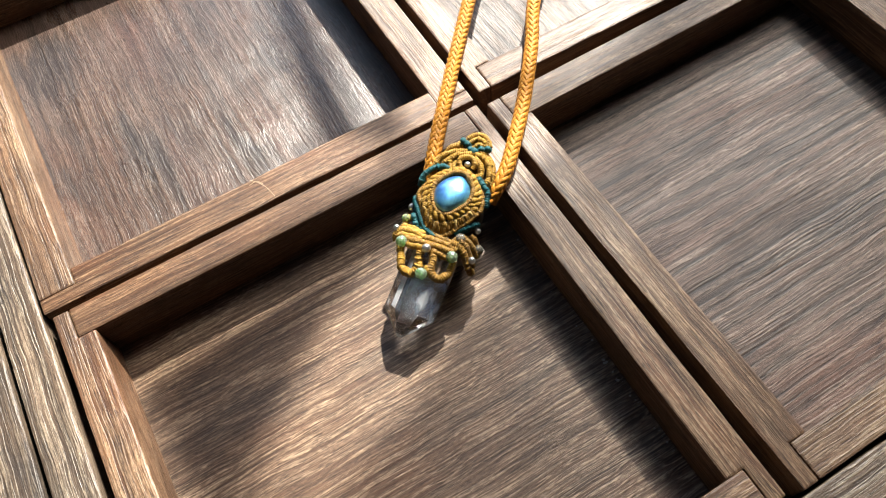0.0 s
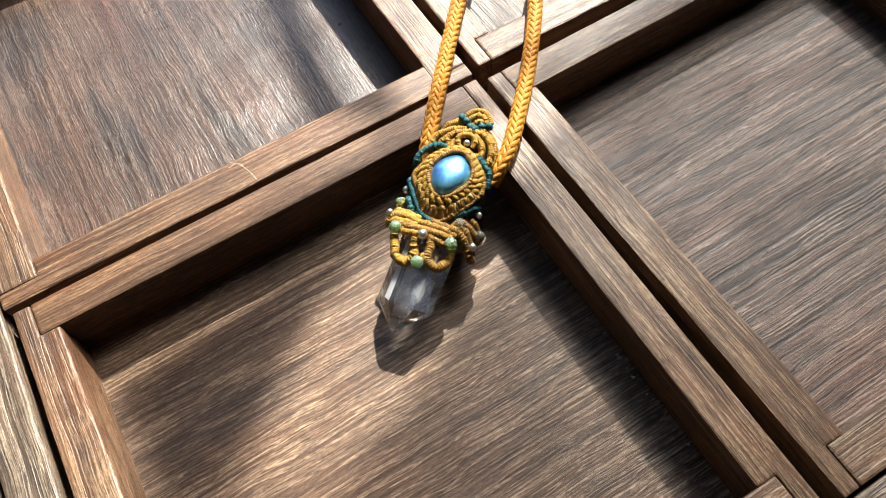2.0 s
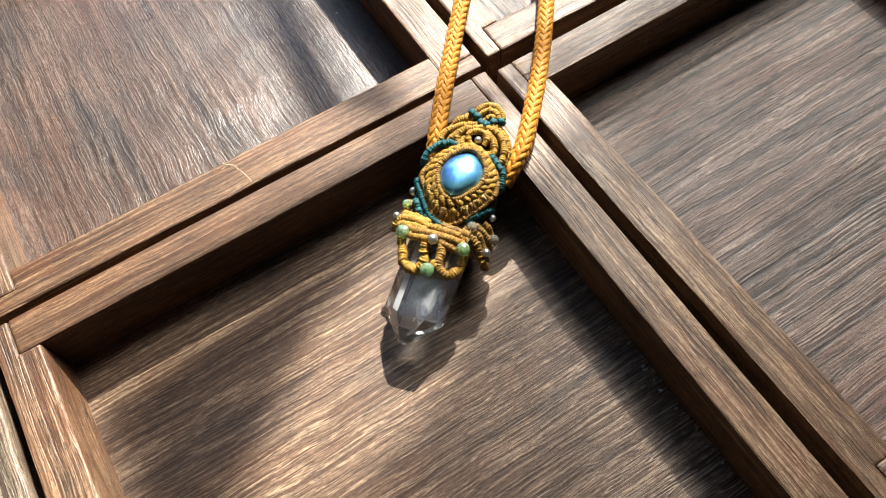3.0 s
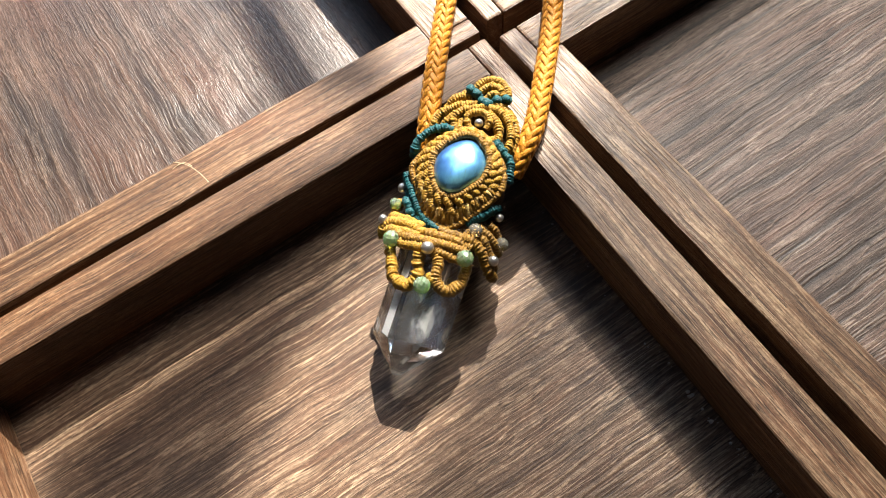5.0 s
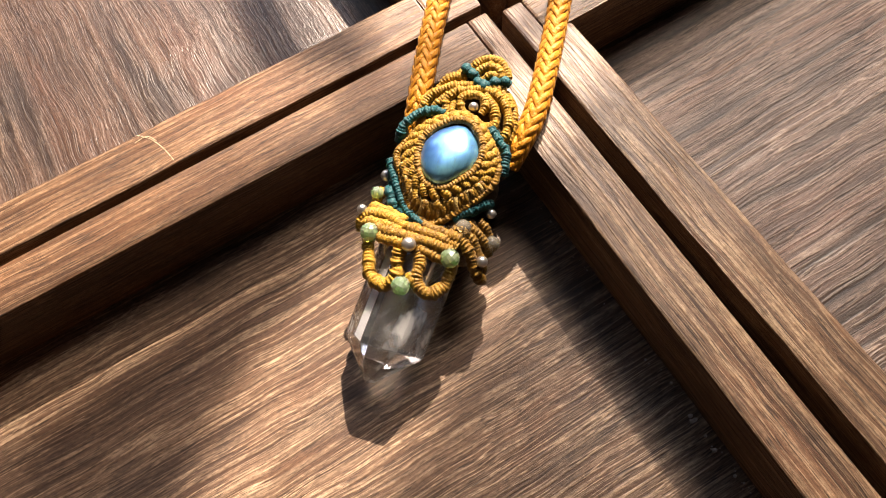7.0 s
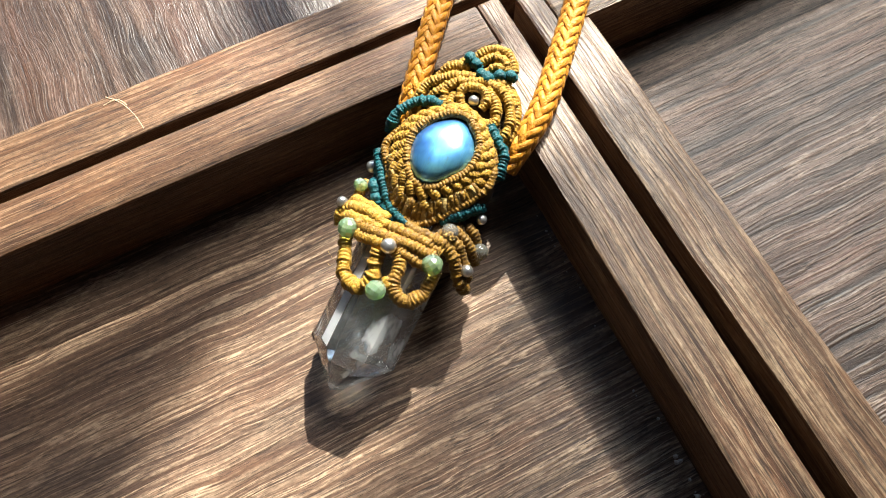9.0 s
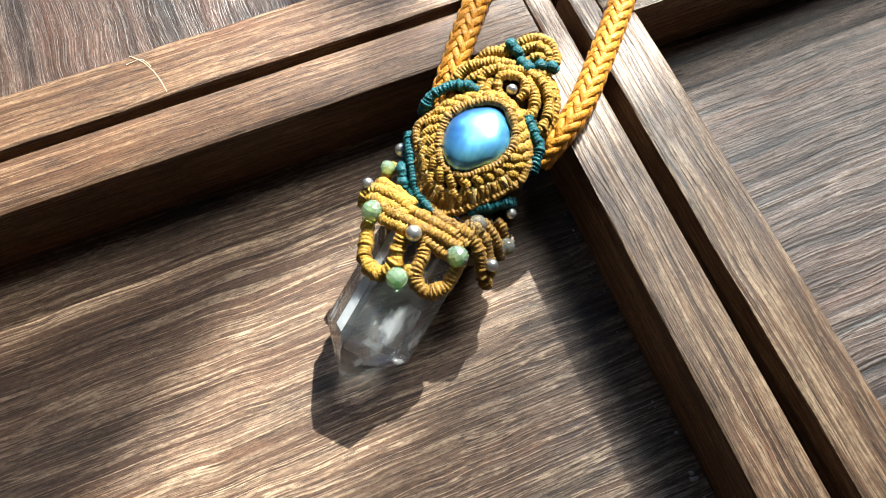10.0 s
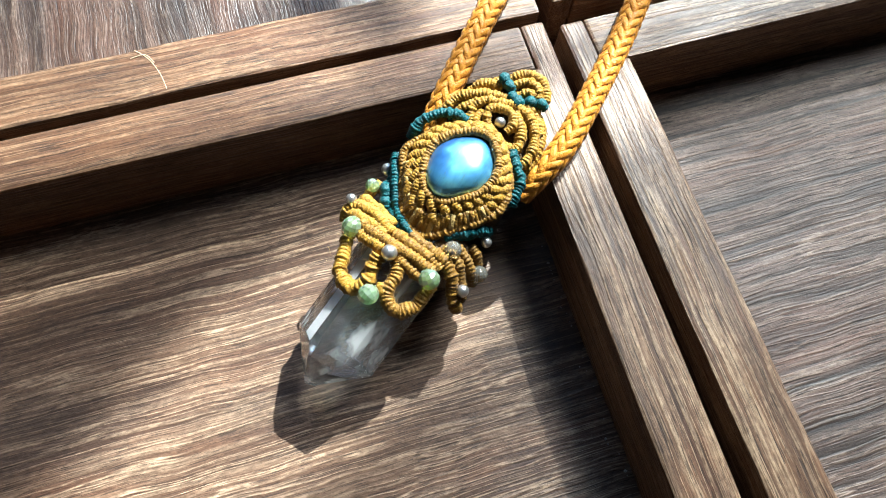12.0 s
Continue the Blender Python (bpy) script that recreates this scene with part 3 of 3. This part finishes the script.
def scallops(k0, k1, w0, w1, count, shift, r, material, parent):
    """A row of small plump knots round the stone."""
    for i in range(count):
        f = 2 * math.pi * (i + shift) / count
        r1 = r * (1 + 0.14 * noise.noise(Vector((i * 1.37, k0 * 9, 0))))
        pts = [around(f - 0.14, k0, w0), around(f - 0.02, (k0 + k1) / 2, (w0 + w1) / 2 + 0.35), around(f + 0.11, k1, w1)]
        part("knot", wrapped_mesh(pts, r1, 0.42, depth=0.10, loose=0.06, uneven=0.10, plump=True), material, parent, smooth=True)


bezel = wrapped("bezel_cord", stone_ring(1.12, 8.2), 0.78, DIM_GOLD, 0.62, True, depth=0.22)
scallops(1.10, 1.44, 7.9, 6.9, 24, 0.0, 0.95, MUSTARD, bezel)
scallops(1.34, 1.70, 6.9, 5.9, 27, 0.5, 0.95, MUSTARD, bezel)
# long smooth threads between the knots and the lower rim
for i in range(30):
    ang = math.radians(-62 + 4.4 * i)
    ray = Vector((math.cos(ang), math.sin(ang), 0))
    outer = max(rim_line, key=lambda p: (p - MID).normalized().dot(ray))
    near = around(ang, 1.50, 7.2)
    if (outer - near.xy.to_3d()).length > 1.3:
        end = Vector((outer.x * 1.03, outer.y, 5.9 - 0.12 * max(0, outer.x)))
        wrapped("bezel_thread", [near, near.lerp(end, 0.5) + Vector((0, 0.12 * math.sin(i * 2.3), 0.35)), end], 0.55, DIM_GOLD if i % 4 else PALE_GOLD, 2.6, depth=0.08)
wrapped("rim_cord", [(u * (1.05 if u > 0 else 1), v, 6.3 - 0.03 * abs(v) - 0.12 * max(0, u)) for u, v in RIM], 0.74, DIM_GOLD, 0.66, True, depth=0.2)

# teal accents round the bezel
TEALS = (
    ([(-3.6, -11.9, 5.4), (-4.6, -11.9, 6.6), (-6.6, -11.7, 7.2), (-9.0, -10.2, 7.4), (-11.0, -7.3, 7.2), (-11.2, -5.2, 6.6)], 0.9),
    ([(-11.3, 4.6, 5.4), (-9.2, 7.1, 5.8), (-7.6, 8.9, 5.4), (-5.3, 9.6, 4.8), (-3.2, 9.8, 3.8)], 0.92),
    ([(0.6, -12.6, 4.4), (3.6, -10.5, 5.0), (6.2, -8.6, 5.0), (8.6, -6.6, 4.9), (10.3, -4.3, 4.9)], 0.85),
    ([(0.2, -12.4, 3.0), (4.4, -10.9, 3.6), (7.4, -8.8, 3.8), (10.0, -6.2, 4.2), (11.6, -3.6, 4.6)], 0.8),
    ([(9.4, -4.6, 5.2), (10.9, -2.6, 5.2), (11.2, 0.2, 4.8), (10.2, 1.8, 4.4)], 0.8),
    ([(8.2, 3.6, 4.6), (5.6, 6.4, 4.9), (2.9, 9.2, 4.4)], 0.85),
    ([(7.4, 4.9, 3.6), (4.8, 7.7, 3.7), (2.2, 9.8, 3.2)], 0.8),
)
for pts, r in TEALS:
    wrapped("teal_cord", pts, r, TEAL, 0.62, depth=0.2)
for u, v in ((8.9, -8.9), (11.6, -5.4), (12.4, -2.2), (7.2, -10.0)):
    wrapped("teal_knot", [(u - 0.9, v - 0.5, 3.6), (u, v, 4.8), (u + 0.9, v + 0.8, 4.0)], 0.95, TEAL, 0.6, depth=0.24)

# pointed knotted leaf above the stone
LEAF = [(-10.6, -10.4), (-15.0, -9.6), (-19.4, -7.8), (-23.4, -4.6), (-26.4, -2.0), (-26.0, 1.8), (-22.0, 4.8), (-17.4, 7.2), (-10.4, 7.6)]
LC = (-12.5, -1.2)
# pad added out of sight, stops sun leaking under the leaf
part("backing", lump([(-17.0, -6.0), (-17.6, -1.0), (-17.0, 4.0), (-11.0, 8.4), (-5.0, 8.4), (-4.0, 0.0), (-5.0, -8.4), (-11.0, -8.8)], -8.0, 2.4), BACKING, pendant, "dense brown knotted backing", smooth=True)
part("leaf_backing", lump([(LC[0] + (u - LC[0]) * 0.93, LC[1] + (v - LC[1]) * 0.93) for u, v in LEAF], -1.0, 3.2), BACKING, pendant, "dense brown knotted backing", smooth=True)
LEAVES = (
    ([(-10.6, -10.8, 3.2), (-12.1, -10.7, 4.2), (-15.0, -9.8, 4.4), (-17.0, -7.8, 4.5), (-18.9, -5.0, 4.5), (-19.7, -2.3, 4.3)], 0.95),
    ([(-11.0, -8.6, 3.8), (-14.0, -8.0, 4.2), (-16.6, -6.2, 4.3), (-18.3, -3.6, 4.2)], 0.8),
    ([(-16.6, -9.6, 2.8), (-19.4, -8.3, 3.5), (-20.9, -6.6, 3.7), (-21.3, -4.2, 3.9)], 0.9),
    ([(-21.6, -6.6, 2.6), (-23.0, -5.4, 3.2), (-23.6, -3.8, 3.6)], 0.8),
    ([(-12.0, -5.0, 4.2), (-13.8, -6.0, 4.5), (-15.4, -6.1, 4.7), (-17.3, -5.1, 4.8), (-18.2, -2.6, 4.8), (-19.2, 0.2, 4.8), (-18.8, 3.2, 4.7), (-17.0, 5.7, 4.6), (-14.4, 7.2, 4.5), (-11.6, 7.6, 4.4), (-9.7, 6.9, 4.2)], 0.95),
    ([(-12.6, -0.4, 5.0), (-13.4, -2.4, 5.2), (-15.6, -3.3, 5.4), (-17.2, -1.8, 5.5), (-17.4, 0.3, 5.4), (-16.0, 1.7, 5.3), (-14.0, 1.5, 5.1)], 0.85),
    ([(-17.6, 0.9, 4.8), (-16.6, 3.1, 4.9), (-14.3, 4.5, 4.8), (-12.3, 4.5, 4.6), (-11.8, 2.6, 4.5)], 0.9),
    ([(-15.2, -4.7, 4.2), (-13.2, -4.4, 4.8), (-12.0, -2.6, 4.8), (-11.8, -0.2, 4.6)], 0.75),
    ([(-20.6, 3.4, 3.2), (-18.8, 6.0, 3.4), (-15.4, 7.9, 3.2), (-12.4, 8.4, 3.0), (-9.8, 8.0, 2.8)], 0.85),
    ([(-20.4, 1.0, 4.2), (-19.6, 4.4, 4.1), (-17.2, 6.7, 4.0)], 0.75),
    ([(-23.4, -4.2, 3.8), (-25.7, -2.6, 4.0), (-26.6, -0.2, 4.0), (-25.8, 2.2, 3.8), (-23.5, 3.9, 3.6)], 0.9),
    ([(-22.6, -2.6, 4.2), (-24.6, -0.9, 4.5), (-24.6, 1.1, 4.5), (-22.9, 2.8, 4.2)], 0.88),
    ([(-21.4, -0.9, 4.3), (-23.0, 0.4, 4.6), (-22.6, 1.7, 4.5)], 0.85),
    ([(-19.4, 0.4, 4.4), (-20.3, 2.1, 4.5), (-21.0, 4.4, 4.0)], 0.8),
)
for pts, r in LEAVES:
    wrapped("leaf_cord", pts, r, MUSTARD, 0.64, depth=0.2)
for a, b in (((-23.2, -5.4), (-22.2, -4.2)), ((-22.1, -4.0), (-21.6, -2.4)), ((-20.9, -2.2), (-20.0, -0.8)), ((-19.9, -0.6), (-20.4, 1.0)), ((-21.3, 1.3), (-21.7, 2.6)), ((-22.3, 3.0), (-22.1, 4.6))):
    mid = ((a[0] + b[0]) / 2, (a[1] + b[1]) / 2)
    wrapped("teal_knot", [(a[0], a[1], 4.2), (mid[0], mid[1], 5.3), (b[0], b[1], 4.3)], 0.9, TEAL, 0.6, depth=0.24, flat=0.85)


def bead(name, u, v, w, r, material, label, squash=1.0):
    glass = material in (GREEN_BEAD, CLEAR_BEAD)
    bm = ball(r * MM, 12, 8, squash) if glass else ball(r * MM, 20, 12, squash)
    part(name, bm, material, pendant, label, place=pose(u * MM, v * MM, w * MM, 20 + 40 * u, 10, 25 * v), smooth=not glass)


bead("silver_bead", -14.7, -0.3, 5.7, 1.0, SILVER, "small silver bead")

# collar of knotted cords slanting over the quartz, with two hanging loops
# right-hand cords take the darker threads, painting the shade on that side
COLLAR = (
    ("collar_cord", [(15.8, -13.2, 3.0), (14.4, -13.6, 4.0), (12.6, -12.6, 4.8), (12.0, -9.8, 5.6), (12.6, -6.4, 6.6), (13.2, -3.6, 7.2)], 1.05, MUSTARD),
    ("collar_cord", [(14.9, -13.2, 3.6), (13.9, -11.0, 5.2), (13.9, -7.6, 6.4), (14.5, -4.2, 7.2)], 1.0, MUSTARD),
    ("collar_cord", [(14.8, -10.2, 5.4), (15.0, -6.8, 6.8), (15.1, -3.4, 7.7), (15.0, -0.2, 7.9), (14.8, 3.2, 7.2), (14.8, 6.2, 6.0)], 1.1, DIM_GOLD),
    ("collar_cord", [(16.4, -8.6, 5.8), (16.6, -5.8, 6.8), (16.8, -3.0, 7.6)], 1.05, MUSTARD),
    ("collar_cord", [(16.3, -0.2, 7.7), (16.8, 2.0, 7.3), (16.9, 4.3, 6.6), (16.3, 6.1, 5.6)], 0.9, DIM_GOLD),
    ("collar_cord", [(13.3, -3.0, 7.3), (13.2, 0.2, 7.5), (13.1, 3.1, 7.0), (13.5, 6.5, 5.6)], 1.05, DIM_GOLD),
    ("collar_cord", [(11.6, -1.0, 6.6), (11.8, 2.2, 6.6), (12.2, 5.2, 5.8)], 0.95, SHADED_GOLD),
    ("collar_cord", [(12.0, 4.2, 6.4), (12.0, 6.6, 5.4), (13.2, 8.8, 4.0), (15.2, 10.0, 2.2), (16.6, 11.6, -0.4), (16.4, 12.0, -2.6)], 1.15, DIM_GOLD),
    ("collar_cord", [(10.4, 4.9, 6.0), (10.6, 7.6, 4.6), (11.8, 9.6, 3.0), (13.4, 10.9, 1.0), (14.6, 11.6, -1.8)], 1.0, SHADED_GOLD),
    ("collar_cord", [(8.6, 6.6, 4.6), (9.2, 9.2, 3.0), (10.4, 10.8, 1.0), (11.4, 11.6, -1.6)], 0.95, SHADED_GOLD),
    ("collar_cord", [(6.8, 8.4, 3.2), (7.6, 10.2, 1.6), (9.0, 11.2, -0.6), (10.0, 11.4, -3.0)], 0.9, SHADED_GOLD),
    ("collar_cord", [(10.4, -12.6, 3.0), (10.8, -10.2, 4.6), (11.4, -7.2, 5.8), (12.0, -4.6, 6.4)], 0.9, MUSTARD),
    ("collar_cord", [(6.2, -12.4, 2.0), (8.4, -12.6, 2.4), (10.8, -12.8, 2.8), (13.0, -12.8, 3.4)], 0.9, MUSTARD),
    ("loop_cord", [(17.2, -10.6, 4.6), (18.4, -10.2, 4.8), (21.1, -8.8, 5.2), (24.0, -7.3, 5.7), (25.2, -4.6, 6.5), (24.1, -2.6, 7.0), (21.9, -2.1, 7.2), (19.8, -2.8, 7.3), (17.9, -2.9, 7.4)], 1.2, MUSTARD),
    ("loop_cord", [(16.9, 0.0, 7.5), (19.0, 1.4, 7.1), (21.7, 1.6, 6.9), (23.5, 2.9, 6.4), (23.7, 5.0, 5.6), (21.3, 6.8, 4.8), (18.6, 7.0, 4.9), (16.7, 6.9, 5.2)], 1.2, DIM_GOLD),
    ("loop_cord", [(21.7, 0.3, 6.8), (22.5, 1.0, 7.0), (23.2, 2.4, 6.7)], 1.0, MUSTARD),
)
for nm, pts, r, shade in COLLAR:
    wrapped(nm, pts, r, shade, 0.72, depth=0.2, loose=0.2)
part("collar_backing", lump([(8, -9.2), (11.4, -10.6), (14.2, -9.4), (15.0, -4), (15.0, 2), (14.8, 7.0), (12, 9.4), (7, 9.2), (3, 0)], -9.0, 4.6), BACKING, pendant, "dense brown knotted backing", smooth=True)
for u, v, w, r, mat, nm, lb in (
    (16.3, -10.3, 6.3, 1.95, GREEN_BEAD, "green_bead", "pale green glass bead"),
    (24.4, -0.4, 7.6, 1.9, GREEN_BEAD, "green_bead", "pale green glass bead"),
    (16.2, 6.3, 6.6, 1.95, GREEN_BEAD, "green_bead", "pale green glass bead"),
    (7.6, -13.0, 3.0, 1.4, GREEN_BEAD, "green_bead", "pale green glass bead"),
    (9.6, 6.5, 6.0, 1.6, CLEAR_BEAD, "clear_bead", "clear glass bead"),
    (9.6, 12.0, 0.6, 1.6, CLEAR_BEAD, "clear_bead", "clear glass bead"),
    (16.7, -1.5, 9.0, 1.4, SILVER, "silver_bead", "small silver bead"),
    (12.2, -13.9, 5.2, 1.0, SILVER, "silver_bead", "small silver bead"),
    (14.0, 11.6, 2.4, 1.15, SILVER, "silver_bead", "small silver bead"),
    (3.4, -12.7, 2.6, 1.2, SILVER, "silver_bead", "small silver bead"),
    (4.4, 10.0, 2.6, 1.0, SILVER, "silver_bead", "small silver bead"),
):
    bead(nm, u, v, w, r, mat, lb)

# ---- braided neck cord ----
CORD = [(-0.029, -0.0185, -0.0005), (-0.0250, -0.0140, 0.0020), (-0.0180, -0.0055, 0.0030), (-0.0107, 0.0031, 0.0031), (0.0043, 0.0205, 0.0031), (0.0227, 0.0415, 0.0030),
        (0.045, 0.068, -0.001), (0.072, 0.096, -0.008), (0.098, 0.108, -0.0135), (0.108, 0.094, -0.0135), (0.094, 0.076, -0.011), (0.068, 0.056, -0.004), (0.0426, 0.0282, 0.0030),
        (0.0294, 0.0102, 0.0031), (0.0148, -0.0077, 0.0031), (0.0000, -0.0234, 0.0031), (-0.0070, -0.0300, 0.0026), (-0.0120, -0.0330, 0.0015), (-0.0165, -0.0350, -0.0010)]
cord_path = smooth_path(CORD, 0.0004)
core = part("cord_core", sweep(cord_path[::4], lambda s, a: 0.00185, 10), ORANGE, None, smooth=True)
core.parent = pendant
core.matrix_parent_inverse = PEND.inverted()
frames = []
for i, p in enumerate(cord_path):
    a, b = cord_path[max(i - 1, 0)], cord_path[min(i + 1, len(cord_path) - 1)]
    t = (b - a).normalized()
    side = t.cross(Vector((0, 0, 1))).normalized()
    frames.append((p, side, side.cross(t)))
LAY, RC, WAYS = 0.0200, 0.00205, 8
for k in range(2 * WAYS):
    way = 1 if k % 2 else -1
    ph0 = 2 * math.pi * (k // 2) / WAYS
    pts = []
    for i, (p, side, nor) in enumerate(frames):
        turn = 2 * math.pi * i * 0.0004 / LAY
        ang = ph0 + way * turn
        rr = RC + 0.00020 * way * math.cos(way * WAYS * turn / 2 + (k // 2) * math.pi + math.pi / 4)
        out = side * math.cos(ang) + nor * math.sin(ang)
        pts.append((p + out * rr, out))
    bm = bmesh.new()
    rings = []
    for i, (p, out) in enumerate(pts):
        a, b = pts[max(i - 1, 0)][0], pts[min(i + 1, len(pts) - 1)][0]
        t = (b - a).normalized()
        side = t.cross(out).normalized()
        rings.append([bm.verts.new(p + side * (0.00072 * math.cos(q)) + out * (0.00036 * math.sin(q))) for q in (x * math.pi / 4 for x in range(8))])
    for a, b in zip(rings, rings[1:]):
        for q in range(8):
            bm.faces.new((a[q], a[(q + 1) % 8], b[(q + 1) % 8], b[q]))
    bmesh.ops.recalc_face_normals(bm, faces=bm.faces)
    st = part("strand", bm, ORANGE, None, smooth=True)
    st.parent = core

# ---- crumbs and lint ----
def crumb(r, seed):
    bm = bmesh.new()
    bmesh.ops.create_icosphere(bm, subdivisions=1, radius=r)
    for v in bm.verts:
        v.co *= 1 + 0.7 * noise.noise(v.co / r * 1.7 + Vector((seed, 0, 0)))
        v.co.z *= 0.6
    return bm


LINT = Mat("pale_lint", Base_Color=(0.4, 0.36, 0.32, 1), Roughness=0.9).m
made = []
rng = random.Random(7)
for i in range(46):
    y = -0.036 - 0.1 * rng.random() ** 0.8
    bm = crumb(0.00012 + 0.00028 * rng.random() ** 3, i)
    bm.transform(pose(-0.0108 - 0.0004 - 0.0016 * rng.random() ** 3, y, DEPTH + 0.0001))
    made.append(bm)
for x, y in ((-0.0122, -0.0935), (-0.0118, -0.0945), (-0.0124, -0.1010), (-0.020, 0.062), (-0.0125, -0.0945)):
    bm = crumb(0.00055, x * 900)
    bm.transform(pose(x, y, DEPTH + 0.0002))
    made.append(bm)
tagged(part("lint", joined(made), LINT), "pale crumbs and lint along the tray corners", "lint", kind="stuff")


def hair(pts, r=0.00007):
    return sweep(smooth_path([Vector(p) for p in pts], 0.0006), lambda s, a: r, 5)


SCRATCH = Mat("bare_scratched_wood", Base_Color=(0.42, 0.31, 0.2, 1), Roughness=0.8).m
rail_ob = [o for o in bpy.data.objects if o.name == "wooden_tray.002"][0]
for k, pts in enumerate((((-0.0790, 0.0137, 0), (-0.0768, 0.0112, 0), (-0.0752, 0.0075, 0), (-0.0744, 0.0035, 0)), ((-0.0800, 0.0120, 0), (-0.0772, 0.0122, 0), (-0.0758, 0.0100, 0)))):
    sc = part("scratch", hair([(x, y, 0.00002) for x, y, z in pts], 0.00011), SCRATCH, None)
    sc.parent = rail_ob
    sc.matrix_parent_inverse = rail_ob.matrix_world.inverted()

# stray fibres standing off the knotted thread
rng = random.Random(21)
made = []
for i in range(90):
    ang = 6.283 * rng.random()
    if i % 2:
        base = around(ang, 1.3 + 0.4 * rng.random(), 7.4 - rng.random())
    else:
        base = Vector((11 + 13 * rng.random(), -11 + 18 * rng.random(), 7.2))
    way = Vector((rng.uniform(-1, 1), rng.uniform(-1, 1), rng.uniform(0.2, 1))).normalized()
    bend = Vector((rng.uniform(-1, 1), rng.uniform(-1, 1), rng.uniform(-0.5, 0.5)))
    size = 0.7 + 1.1 * rng.random()
    made.append(hair([base * MM, (base + way * size * 0.6) * MM, (base + way * size + bend * 0.4) * MM], 0.000022))
part("stray_fibres", joined(made), PALE_GOLD, pendant, "fine stray thread fibres")
